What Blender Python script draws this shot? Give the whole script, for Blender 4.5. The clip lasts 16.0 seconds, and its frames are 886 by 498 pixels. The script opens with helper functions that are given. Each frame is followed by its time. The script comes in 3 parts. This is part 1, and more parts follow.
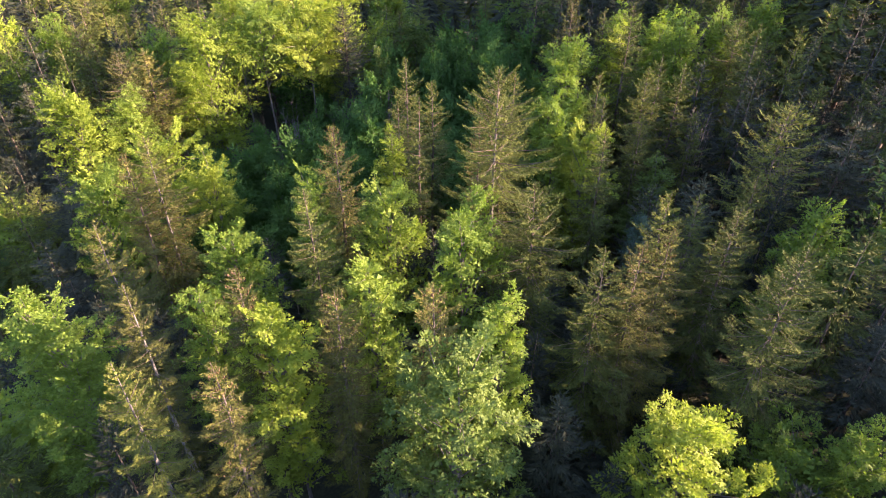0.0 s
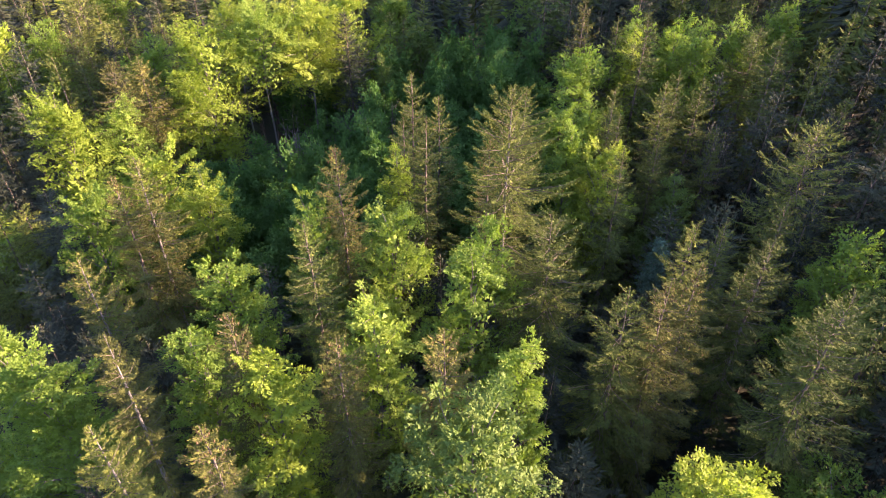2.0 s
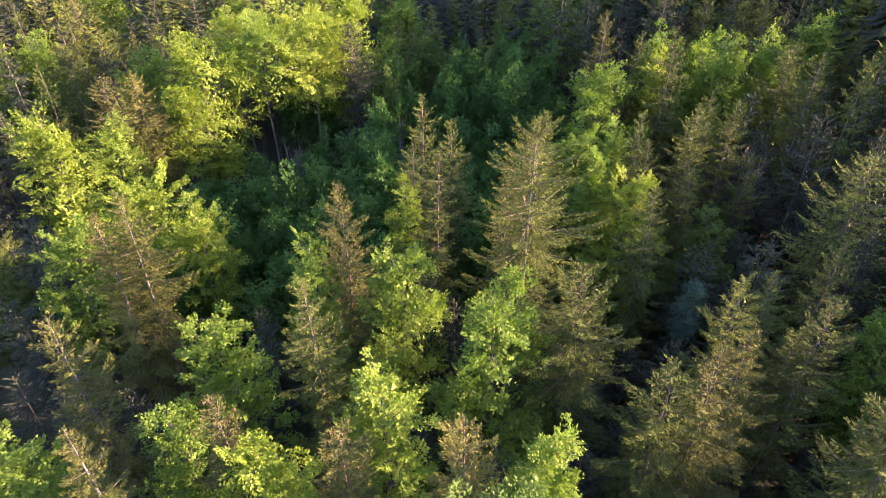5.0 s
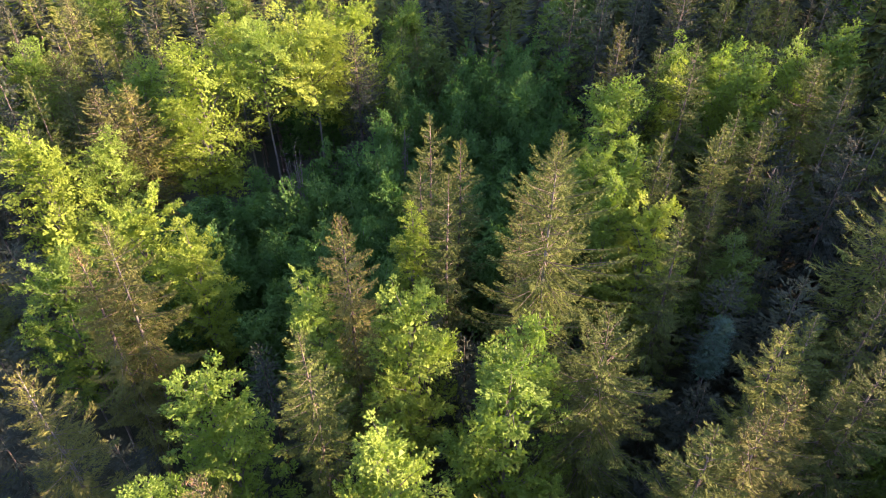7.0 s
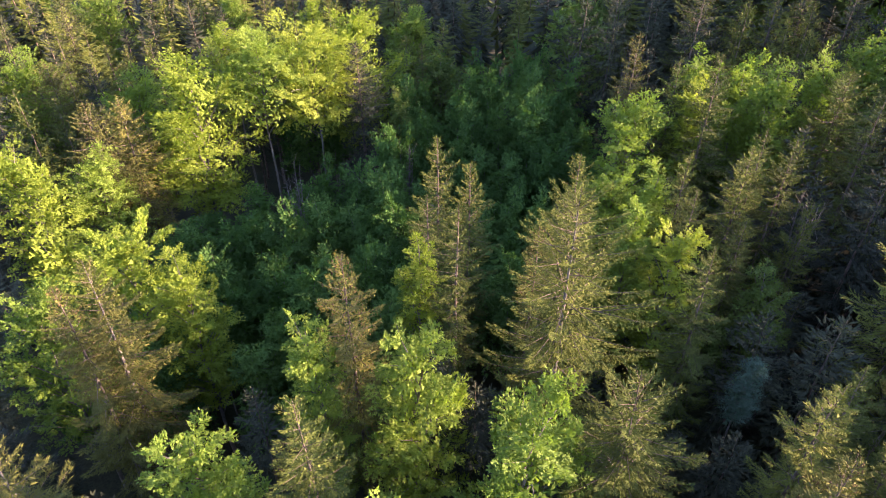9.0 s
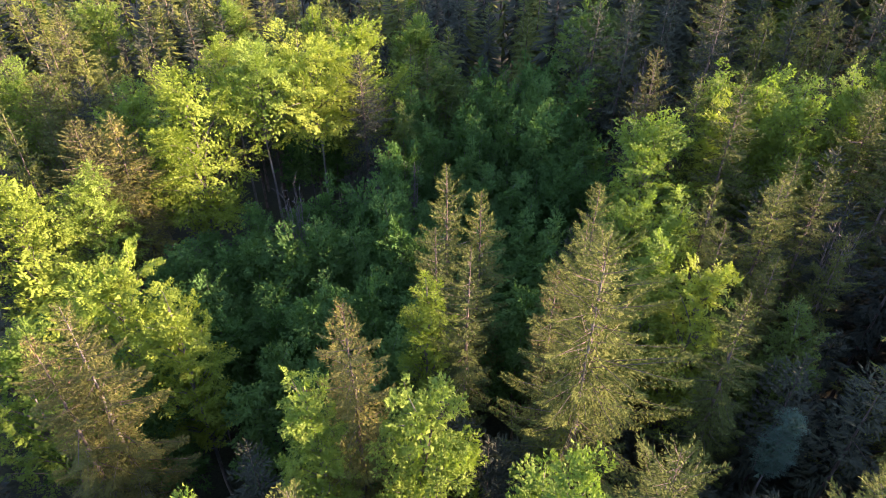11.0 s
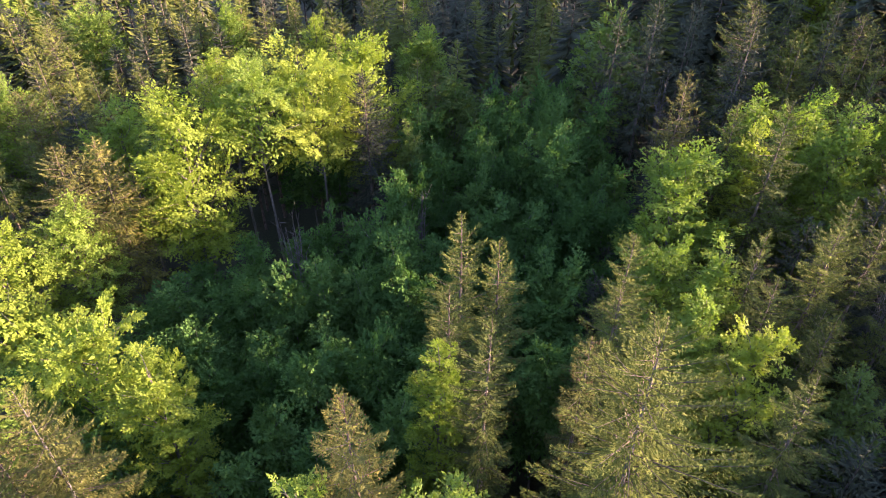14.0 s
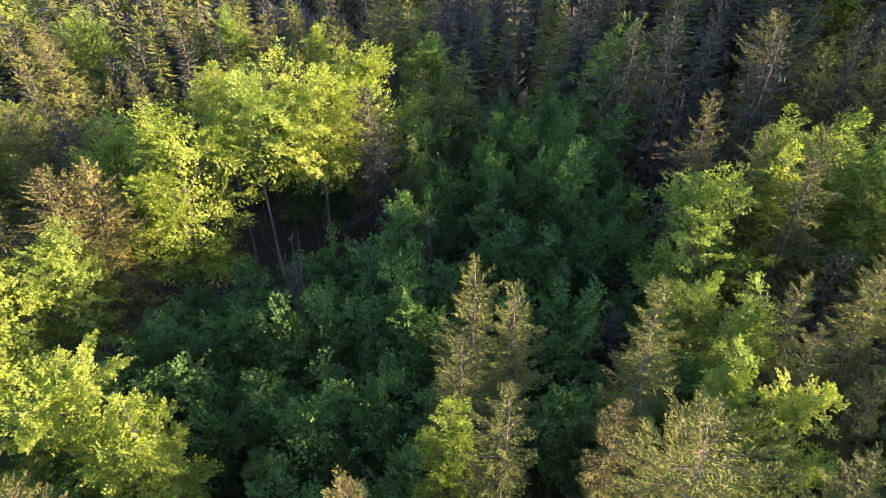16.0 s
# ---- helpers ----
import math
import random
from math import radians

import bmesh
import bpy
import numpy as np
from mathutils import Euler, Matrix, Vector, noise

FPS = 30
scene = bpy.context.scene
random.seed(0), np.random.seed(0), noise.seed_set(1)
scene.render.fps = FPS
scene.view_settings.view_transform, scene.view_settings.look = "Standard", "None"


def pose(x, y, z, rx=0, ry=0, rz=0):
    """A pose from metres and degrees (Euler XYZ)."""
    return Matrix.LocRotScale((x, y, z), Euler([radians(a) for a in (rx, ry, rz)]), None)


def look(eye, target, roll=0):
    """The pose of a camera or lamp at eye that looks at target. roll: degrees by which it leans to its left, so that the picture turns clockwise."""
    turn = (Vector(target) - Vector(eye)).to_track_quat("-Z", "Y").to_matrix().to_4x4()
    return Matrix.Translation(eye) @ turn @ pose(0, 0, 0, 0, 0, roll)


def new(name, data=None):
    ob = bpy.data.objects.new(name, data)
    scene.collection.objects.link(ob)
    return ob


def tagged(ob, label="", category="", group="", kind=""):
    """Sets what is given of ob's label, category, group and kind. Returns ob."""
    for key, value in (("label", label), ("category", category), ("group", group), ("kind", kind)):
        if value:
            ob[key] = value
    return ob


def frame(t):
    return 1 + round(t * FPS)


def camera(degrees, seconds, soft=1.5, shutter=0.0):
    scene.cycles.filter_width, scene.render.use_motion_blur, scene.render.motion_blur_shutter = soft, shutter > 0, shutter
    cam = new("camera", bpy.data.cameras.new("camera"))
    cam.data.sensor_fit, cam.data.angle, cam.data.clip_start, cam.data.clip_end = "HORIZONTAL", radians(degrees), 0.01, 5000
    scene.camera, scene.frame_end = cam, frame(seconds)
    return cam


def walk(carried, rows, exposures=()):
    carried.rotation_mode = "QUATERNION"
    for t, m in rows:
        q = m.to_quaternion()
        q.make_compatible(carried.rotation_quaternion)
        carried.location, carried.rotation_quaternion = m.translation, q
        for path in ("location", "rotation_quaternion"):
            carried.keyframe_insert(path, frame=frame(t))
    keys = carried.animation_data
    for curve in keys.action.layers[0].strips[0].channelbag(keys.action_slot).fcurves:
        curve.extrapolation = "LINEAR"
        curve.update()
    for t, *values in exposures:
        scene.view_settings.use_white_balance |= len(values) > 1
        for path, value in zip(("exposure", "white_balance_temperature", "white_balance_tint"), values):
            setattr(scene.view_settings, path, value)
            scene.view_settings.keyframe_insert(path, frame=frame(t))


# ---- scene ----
cam = camera(71.6, 16.0, soft=1.0)
METRES, EYE, TILT, LEAN, TURN = 28.0, 42.5, -36.0, 0.0, 0.0
ROWS = [
    (0.0, 0.0, 0.0, 0.0, -0.0, 0.0, -0.0),
    (0.5, -0.005, 0.0215, 0.0177, 0.01, -0.02, -0.04),
    (1.0, -0.0097, 0.0444, 0.0348, 0.01, -0.03, -0.08),
    (1.5, -0.014, 0.0675, 0.0531, 0.05, -0.05, -0.1),
    (2.0, -0.0183, 0.0915, 0.0708, 0.09, -0.05, -0.15),
    (2.5, -0.0221, 0.1155, 0.0875, 0.13, -0.04, -0.18),
    (3.0, -0.026, 0.1385, 0.1039, 0.2, -0.05, -0.21),
    (3.5, -0.0299, 0.1622, 0.1193, 0.27, -0.03, -0.25),
    (4.0, -0.0332, 0.1867, 0.1352, 0.36, -0.02, -0.28),
    (6.5, -0.054, 0.313, 0.2271, 0.7, -0.06, -0.45),
    (7.0, -0.0581, 0.3376, 0.2471, 0.76, -0.08, -0.49),
    (7.5, -0.0619, 0.363, 0.2657, 0.83, -0.06, -0.52),
    (8.0, -0.0662, 0.3887, 0.2839, 0.88, -0.05, -0.55),
    (8.5, -0.0699, 0.4144, 0.302, 0.95, -0.06, -0.58),
    (9.0, -0.074, 0.4404, 0.3212, 0.99, -0.05, -0.61),
    (11.5, -0.0963, 0.5659, 0.418, 1.24, -0.01, -0.74),
    (12.0, -0.1002, 0.592, 0.4363, 1.28, 0.01, -0.78),
    (12.5, -0.1051, 0.6183, 0.4542, 1.33, 0.03, -0.81),
    (13.0, -0.1098, 0.6442, 0.4724, 1.37, 0.03, -0.85),
    (13.5, -0.1144, 0.6694, 0.4914, 1.42, 0.04, -0.89),
    (14.0, -0.1189, 0.6948, 0.5102, 1.47, 0.05, -0.91),
    (14.5, -0.1235, 0.7201, 0.5292, 1.51, 0.05, -0.95),
    (15.0, -0.1285, 0.7454, 0.549, 1.56, 0.07, -0.98),
    (15.5, -0.1342, 0.7707, 0.569, 1.61, 0.07, -1.02),
    (16.0, -0.1402, 0.7958, 0.5882, 1.65, 0.08, -1.06),
]
walk(cam, [(t, pose(0, 0, EYE, TILT, LEAN, TURN) @ pose(METRES * x, METRES * y, METRES * z, 90 + pitch, roll, yaw)) for t, x, y, z, yaw, pitch, roll in ROWS],
     exposures=[(0.0, 2.86, 6500, 42), (16.0, 2.86, 6500, 42)])

# ---- light ----
SUN_AZIMUTH, SUN_ELEVATION = 86.0, 13.0   # degrees clockwise from +y, and above the horizon
world = bpy.data.worlds.new("sky")
scene.world = world
world.use_nodes = True
wn = world.node_tree.nodes
sky = wn.new("ShaderNodeTexSky")
sky.sky_type, sky.sun_disc = "NISHITA", False
sky.air_density, sky.dust_density, sky.ozone_density = 1.0, 0.4, 2.2
sky.sun_elevation, sky.sun_rotation = radians(SUN_ELEVATION), radians(SUN_AZIMUTH)
wn["Background"].inputs["Strength"].default_value = 0.092
world.node_tree.links.new(sky.outputs["Color"], wn["Background"].inputs["Color"])
sun = new("sun", bpy.data.lights.new("sun", "SUN"))
sun.data.energy, sun.data.angle, sun.data.color = 5.0, radians(0.6), (1.0, 0.77, 0.48)
sun.matrix_world = look(
    (200 * math.sin(radians(SUN_AZIMUTH)), 200 * math.cos(radians(SUN_AZIMUTH)), 200 * math.tan(radians(SUN_ELEVATION))), (0, 0, 0))


# ---- materials ----
def material(name):
    m = bpy.data.materials.new(name)
    m.use_nodes = True
    m.node_tree.nodes.clear()
    return m, m.node_tree.nodes, m.node_tree.links


def foliage(name, stops, through_light, rough=0.58, spec=0.16, spread=0.14):
    """Leaves or needles: the colour varies from leaf to leaf, from tree to tree and over patches; part of the light goes through."""
    m, n, l = material(name)
    geo, info = n.new("ShaderNodeNewGeometry"), n.new("ShaderNodeObjectInfo")
    tex, pos = n.new("ShaderNodeTexNoise"), n.new("ShaderNodeTexCoord")
    tex.inputs["Scale"].default_value = 0.55
    l.new(pos.outputs["Object"], tex.inputs["Vector"])
    a, b, c = (n.new("ShaderNodeMath") for _ in range(3))
    a.operation, b.operation, c.operation = "MULTIPLY", "MULTIPLY_ADD", "MULTIPLY_ADD"
    l.new(geo.outputs["Random Per Island"], a.inputs[0])
    a.inputs[1].default_value = spread
    l.new(info.outputs["Random"], b.inputs[0])
    b.inputs[1].default_value = 0.78 - spread
    l.new(a.outputs[0], b.inputs[2])
    l.new(tex.outputs["Fac"], c.inputs[0])
    c.inputs[1].default_value = 0.25
    l.new(b.outputs[0], c.inputs[2])
    grain = n.new("ShaderNodeTexNoise")
    grain.inputs["Scale"].default_value, grain.inputs["Detail"].default_value = 9.0, 3.0
    l.new(pos.outputs["Object"], grain.inputs["Vector"])
    fleck = n.new("ShaderNodeMath")
    fleck.operation = "MULTIPLY_ADD"
    l.new(grain.outputs["Fac"], fleck.inputs[0])
    fleck.inputs[1].default_value = 0.40
    l.new(c.outputs[0], fleck.inputs[2])
    shift = n.new("ShaderNodeMath")
    shift.operation = "SUBTRACT"
    l.new(fleck.outputs[0], shift.inputs[0])
    shift.inputs[1].default_value = 0.20
    bump = n.new("ShaderNodeBump")
    bump.inputs["Strength"].default_value, bump.inputs["Distance"].default_value = 0.7, 0.06
    l.new(grain.outputs["Fac"], bump.inputs["Height"])
    ramp = n.new("ShaderNodeValToRGB")
    while len(ramp.color_ramp.elements) < len(stops):
        ramp.color_ramp.elements.new(0.5)
    for e, (p, col) in zip(ramp.color_ramp.elements, stops):
        e.position, e.color = p, (*col, 1)
    l.new(shift.outputs[0], ramp.inputs["Fac"])
    skin, glow, mix = n.new("ShaderNodeBsdfPrincipled"), n.new("ShaderNodeBsdfTranslucent"), n.new("ShaderNodeMixShader")
    skin.inputs["Roughness"].default_value, skin.inputs["Specular IOR Level"].default_value = rough, spec
    l.new(bump.outputs["Normal"], skin.inputs["Normal"])
    tint = n.new("ShaderNodeMix")
    tint.data_type, tint.blend_type = "RGBA", "MULTIPLY"
    tint.inputs["Factor"].default_value = 1.0
    tint.inputs["B"].default_value = (1.02, 1.14, 0.45, 1)
    l.new(ramp.outputs["Color"], tint.inputs["A"])
    l.new(ramp.outputs["Color"], skin.inputs["Base Color"])
    l.new(tint.outputs["Result"], glow.inputs["Color"])
    mix.inputs["Fac"].default_value = through_light
    l.new(skin.outputs[0], mix.inputs[1])
    l.new(glow.outputs[0], mix.inputs[2])
    l.new(mix.outputs[0], n.new("ShaderNodeOutputMaterial").inputs["Surface"])
    return m


def bark(name, dark, light, scale, stretch):
    m, n, l = material(name)
    pos, mapping = n.new("ShaderNodeTexCoord"), n.new("ShaderNodeMapping")
    mapping.inputs["Scale"].default_value = (1, 1, stretch)
    l.new(pos.outputs["Object"], mapping.inputs["Vector"])
    fine, broad = n.new("ShaderNodeTexNoise"), n.new("ShaderNodeTexNoise")
    fine.inputs["Scale"].default_value, fine.inputs["Detail"].default_value = scale, 6
    broad.inputs["Scale"].default_value = scale / 9
    l.new(mapping.outputs["Vector"], fine.inputs["Vector"])
    l.new(pos.outputs["Object"], broad.inputs["Vector"])
    add = n.new("ShaderNodeMath")
    add.operation = "MULTIPLY"
    l.new(fine.outputs["Fac"], add.inputs[0])
    l.new(broad.outputs["Fac"], add.inputs[1])
    ramp = n.new("ShaderNodeValToRGB")
    ramp.color_ramp.elements[0].position, ramp.color_ramp.elements[0].color = 0.12, (*dark, 1)
    ramp.color_ramp.elements[1].position, ramp.color_ramp.elements[1].color = 0.42, (*light, 1)
    l.new(add.outputs[0], ramp.inputs["Fac"])
    skin, bump = n.new("ShaderNodeBsdfPrincipled"), n.new("ShaderNodeBump")
    bump.inputs["Strength"].default_value, bump.inputs["Distance"].default_value = 0.7, 0.03
    l.new(fine.outputs["Fac"], bump.inputs["Height"])
    l.new(bump.outputs["Normal"], skin.inputs["Normal"])
    skin.inputs["Roughness"].default_value = 0.9
    l.new(ramp.outputs["Color"], skin.inputs["Base Color"])
    l.new(skin.outputs[0], n.new("ShaderNodeOutputMaterial").inputs["Surface"])
    return m


LEAF_BEECH = foliage("beech_leaves", [(0.0, (0.105, 0.180, 0.032)), (0.5, (0.172, 0.270, 0.046)), (1.0, (0.252, 0.350, 0.064))], 0.40)
LEAF_YELLOW = foliage("young_beech_leaves", [(0.0, (0.165, 0.248, 0.034)), (0.5, (0.240, 0.328, 0.047)), (1.0, (0.320, 0.395, 0.065))], 0.42)
LEAF_DULL = foliage("dull_leaves", [(0.0, (0.060, 0.108, 0.028)), (0.5, (0.112, 0.182, 0.042)), (1.0, (0.185, 0.258, 0.062))], 0.30)
LEAF_YOUNG = foliage("undergrowth_leaves", [(0.0, (0.040, 0.098, 0.028)), (0.5, (0.074, 0.168, 0.044)), (1.0, (0.122, 0.236, 0.064))], 0.30, 0.75, 0.05)
LEAF_SALLOW = foliage("sallow_leaves", [(0.0, (0.058, 0.118, 0.088)), (0.5, (0.092, 0.172, 0.125)), (1.0, (0.138, 0.228, 0.168))], 0.25)
NEEDLE = foliage("spruce_needles", [(0.0, (0.036, 0.052, 0.018)), (0.5, (0.090, 0.118, 0.028)), (1.0, (0.205, 0.228, 0.050))], 0.10, 0.72, 0.07, 0.30)
NEEDLE_BROWN = foliage("cone_laden_spruce_needles", [(0.0, (0.050, 0.060, 0.020)), (0.5, (0.115, 0.126, 0.034)), (1.0, (0.235, 0.230, 0.060))], 0.10, 0.72, 0.07, 0.30)
# Spruce needles again, with the wood's shade put into a darker, bluer colour.
NEEDLE_SHADE = foliage("shaded_spruce_needles", [(0.0, (0.023, 0.032, 0.023)), (0.5, (0.046, 0.057, 0.040)), (1.0, (0.094, 0.108, 0.058))], 0.08, 0.72, 0.07, 0.30)
BARK_BEECH = bark("beech_bark", (0.075, 0.065, 0.055), (0.19, 0.18, 0.16), 7, 0.4)
BARK_SPRUCE = bark("spruce_bark", (0.050, 0.038, 0.030), (0.20, 0.16, 0.13), 9, 0.35)
CONE = bark("spruce_cones", (0.070, 0.046, 0.022), (0.19, 0.122, 0.056), 14, 0.6)
BARK_BARE = bark("bleached_wood", (0.07, 0.064, 0.058), (0.21, 0.195, 0.18), 8, 0.3)


def litter():
    m, n, l = material("forest_floor")
    pos = n.new("ShaderNodeTexCoord")
    fine, broad = n.new("ShaderNodeTexNoise"), n.new("ShaderNodeTexNoise")
    fine.inputs["Scale"].default_value, fine.inputs["Detail"].default_value = 5, 8
    broad.inputs["Scale"].default_value = 0.16
    mix = n.new("ShaderNodeMix")
    mix.data_type = "RGBA"
    ramps = []
    for stops in (((0.026, 0.020, 0.013, 1), (0.055, 0.042, 0.029, 1)), ((0.02, 0.035, 0.012, 1), (0.06, 0.09, 0.03, 1))):
        r = n.new("ShaderNodeValToRGB")
        r.color_ramp.elements[0].position, r.color_ramp.elements[1].position = 0.3, 0.75
        r.color_ramp.elements[0].color, r.color_ramp.elements[1].color = stops
        l.new(fine.outputs["Fac"], r.inputs["Fac"])
        ramps.append(r)
    for t in (fine, broad):
        l.new(pos.outputs["Object"], t.inputs["Vector"])
    l.new(broad.outputs["Fac"], mix.inputs["Factor"])
    l.new(ramps[0].outputs["Color"], mix.inputs["A"])
    l.new(ramps[1].outputs["Color"], mix.inputs["B"])
    skin, bump = n.new("ShaderNodeBsdfPrincipled"), n.new("ShaderNodeBump")
    skin.inputs["Roughness"].default_value = 0.95
    bump.inputs["Strength"].default_value = 0.8
    l.new(fine.outputs["Fac"], bump.inputs["Height"])
    l.new(bump.outputs["Normal"], skin.inputs["Normal"])
    l.new(mix.outputs["Result"], skin.inputs["Base Color"])
    l.new(skin.outputs[0], n.new("ShaderNodeOutputMaterial").inputs["Surface"])
    return m


# ---- ground ----
def ground_z(x, y):
    """The forest floor: a shallow hollow under the young growth, falling away to the left and behind. The rise on the
    right is added to lift trees that shade the wood.
    """
    hollow = 3.5 * math.exp(-(((x + 10) / 17) ** 2) - ((y - 62) / 22) ** 2)
    fall = 4.0 * (1 / (1 + math.exp((x + 38) / 9))) + 3.0 / (1 + math.exp((92 - y) / 8))
    return 0.9 * noise.noise((x / 23, y / 23, 0.3)) - hollow - fall + 0.16 * max(0.0, min(x, 130) - 30)


def make_ground():
    edges = sorted({*range(-160, 161, 4), -3000, -1500, -700, -350, -230, 230, 350, 700, 1500, 3000})
    verts = [(x, y + 60, ground_z(x, y + 60)) for y in edges for x in edges]
    k = len(edges)
    faces = [(j * k + i, j * k + i + 1, (j + 1) * k + i + 1, (j + 1) * k + i) for j in range(k - 1) for i in range(k - 1)]
    me = bpy.data.meshes.new("ground")
    me.from_pydata(verts, [], faces)
    me.polygons.foreach_set("use_smooth", [True] * len(faces))
    me.materials.append(litter())
    tagged(new("ground", me), "brown forest floor with leaf litter and moss", "ground", kind="structure")


make_ground()


# ---- building trees ----
def mesh_of(name, verts, faces, mat):
    """A mesh from arrays of vertices and of faces with the same number of corners."""
    verts, faces = np.asarray(verts, dtype=np.float32), np.asarray(faces, dtype=np.int32)
    me = bpy.data.meshes.new(name)
    count, corners = faces.shape
    me.vertices.add(len(verts))
    me.vertices.foreach_set("co", verts.ravel())
    me.loops.add(count * corners)
    me.loops.foreach_set("vertex_index", faces.ravel())
    me.polygons.add(count)
    me.polygons.foreach_set("loop_start", np.arange(0, count * corners, corners, dtype=np.int32))
    me.update(calc_edges=True)
    me.materials.append(mat)
    return me


def unit(v):
    return v / np.maximum(np.linalg.norm(v, axis=-1, keepdims=True), 1e-6)


def tubes(paths, sides):
    """Tapered tubes along paths [(points, radii), ...], all in one pair of arrays."""
    verts, faces, base = [], [], 0
    for pts, radii in paths:
        pts = np.asarray(pts, float)
        way = unit(np.gradient(pts, axis=0))
        ref = np.where(np.abs(way[:, 2:3]) > 0.85, [[1.0, 0, 0]], [[0, 0, 1.0]])
        u = unit(np.cross(way, ref))
        v = np.cross(way, u)
        ang = np.arange(sides) * 2 * math.pi / sides
        ring = pts[:, None] + np.asarray(radii)[:, None, None] * (u[:, None] * np.cos(ang)[None, :, None] + v[:, None] * np.sin(ang)[None, :, None])
        verts.append(ring.reshape(-1, 3))
        for i in range(len(pts) - 1):
            for j in range(sides):
                a, b = base + i * sides + j, base + i * sides + (j + 1) % sides
                faces.append((a, b, b + sides, a + sides))
        base += len(pts) * sides
    return np.concatenate(verts), np.array(faces)


def blades(root, way, length, width, rng, up, tumble=0.30):
    """Small pointed leaves or twigs: from root along way, each in a plane of its own that roughly faces up."""
    count = len(root)
    side = np.cross(way, unit(up + rng.normal(scale=tumble, size=(count, 3))))
    side = unit(side - way * np.sum(side * way, axis=1, keepdims=True))
    length, width = np.asarray(length)[:, None], np.asarray(width)[:, None]
    skew = rng.uniform(0.0, 0.45, size=(count, 1))
    verts = np.stack([root + side * width * 0.5, root + way * length, root - side * width * 0.5 + way * length * skew], axis=1).reshape(-1, 3)
    return verts, np.arange(count * 3).reshape(-1, 3)


def clumps(heart, axis, length, girth, rng, sides, rings):
    """Ruffled closed tufts of foliage, each a spindle along its axis."""
    n = len(heart)
    ref = unit(rng.normal(size=(n, 3)))
    u = unit(np.cross(axis, ref))
    v = np.cross(axis, u)
    ang = np.arange(sides) * 2 * math.pi / sides
    ring = u[:, None] * np.cos(ang)[None, :, None] + v[:, None] * np.sin(ang)[None, :, None]
    cols = [heart[:, None] - (axis * length[:, None])[:, None] * 0.55]
    for i in range(rings):
        s = (i + 0.8) / (rings + 0.6)
        swell = math.sin(math.pi * s ** 0.8) ** 0.7
        rough = rng.uniform(0.55, 1.35, size=(n, sides, 1))
        slip = rng.uniform(-0.12, 0.12, size=(n, sides, 1))
        cols.append(heart[:, None] + (axis * length[:, None])[:, None] * (s * 1.15 - 0.55 + slip) + ring * girth[:, None, None] * swell * rough)
    cols.append(heart[:, None] + (axis * length[:, None])[:, None] * rng.uniform(0.55, 0.85, size=(n, 1, 1)))
    verts = np.concatenate(cols, axis=1)
    per = verts.shape[1]
    tri = []
    for j in range(sides):
        k = (j + 1) % sides
        tri.append((0, 1 + k, 1 + j))
        for i in range(rings - 1):
            p, q = 1 + i * sides, 1 + (i + 1) * sides
            tri += [(p + j, p + k, q + k), (p + j, q + k, q + j)]
        tri.append((1 + (rings - 1) * sides + j, 1 + (rings - 1) * sides + k, per - 1))
    faces = (np.arange(n) * per)[:, None, None] + np.array(tri)[None]
    return verts.reshape(-1, 3), faces.reshape(-1, 3)


def merged(*pieces):
    """Several (vertices, triangles) pairs as one."""
    verts, faces, base = [], [], 0
    for v, f in pieces:
        verts.append(v)
        faces.append(f + base)
        base += len(v)
    return np.concatenate(verts), np.concatenate(faces)


def trunk_path(h, r0, rng, bend):
    z = np.linspace(-0.6, h, 9)
    off = np.cumsum(rng.normal(scale=bend, size=(9, 2)), axis=0)
    off -= np.linspace(0, 1, 9)[:, None] * off[-1] + (1 - np.linspace(0, 1, 9)[:, None]) * off[0]
    return np.column_stack([off, z]), r0 * np.maximum(1 - np.linspace(0, 1, 9), 0.03) ** 0.8


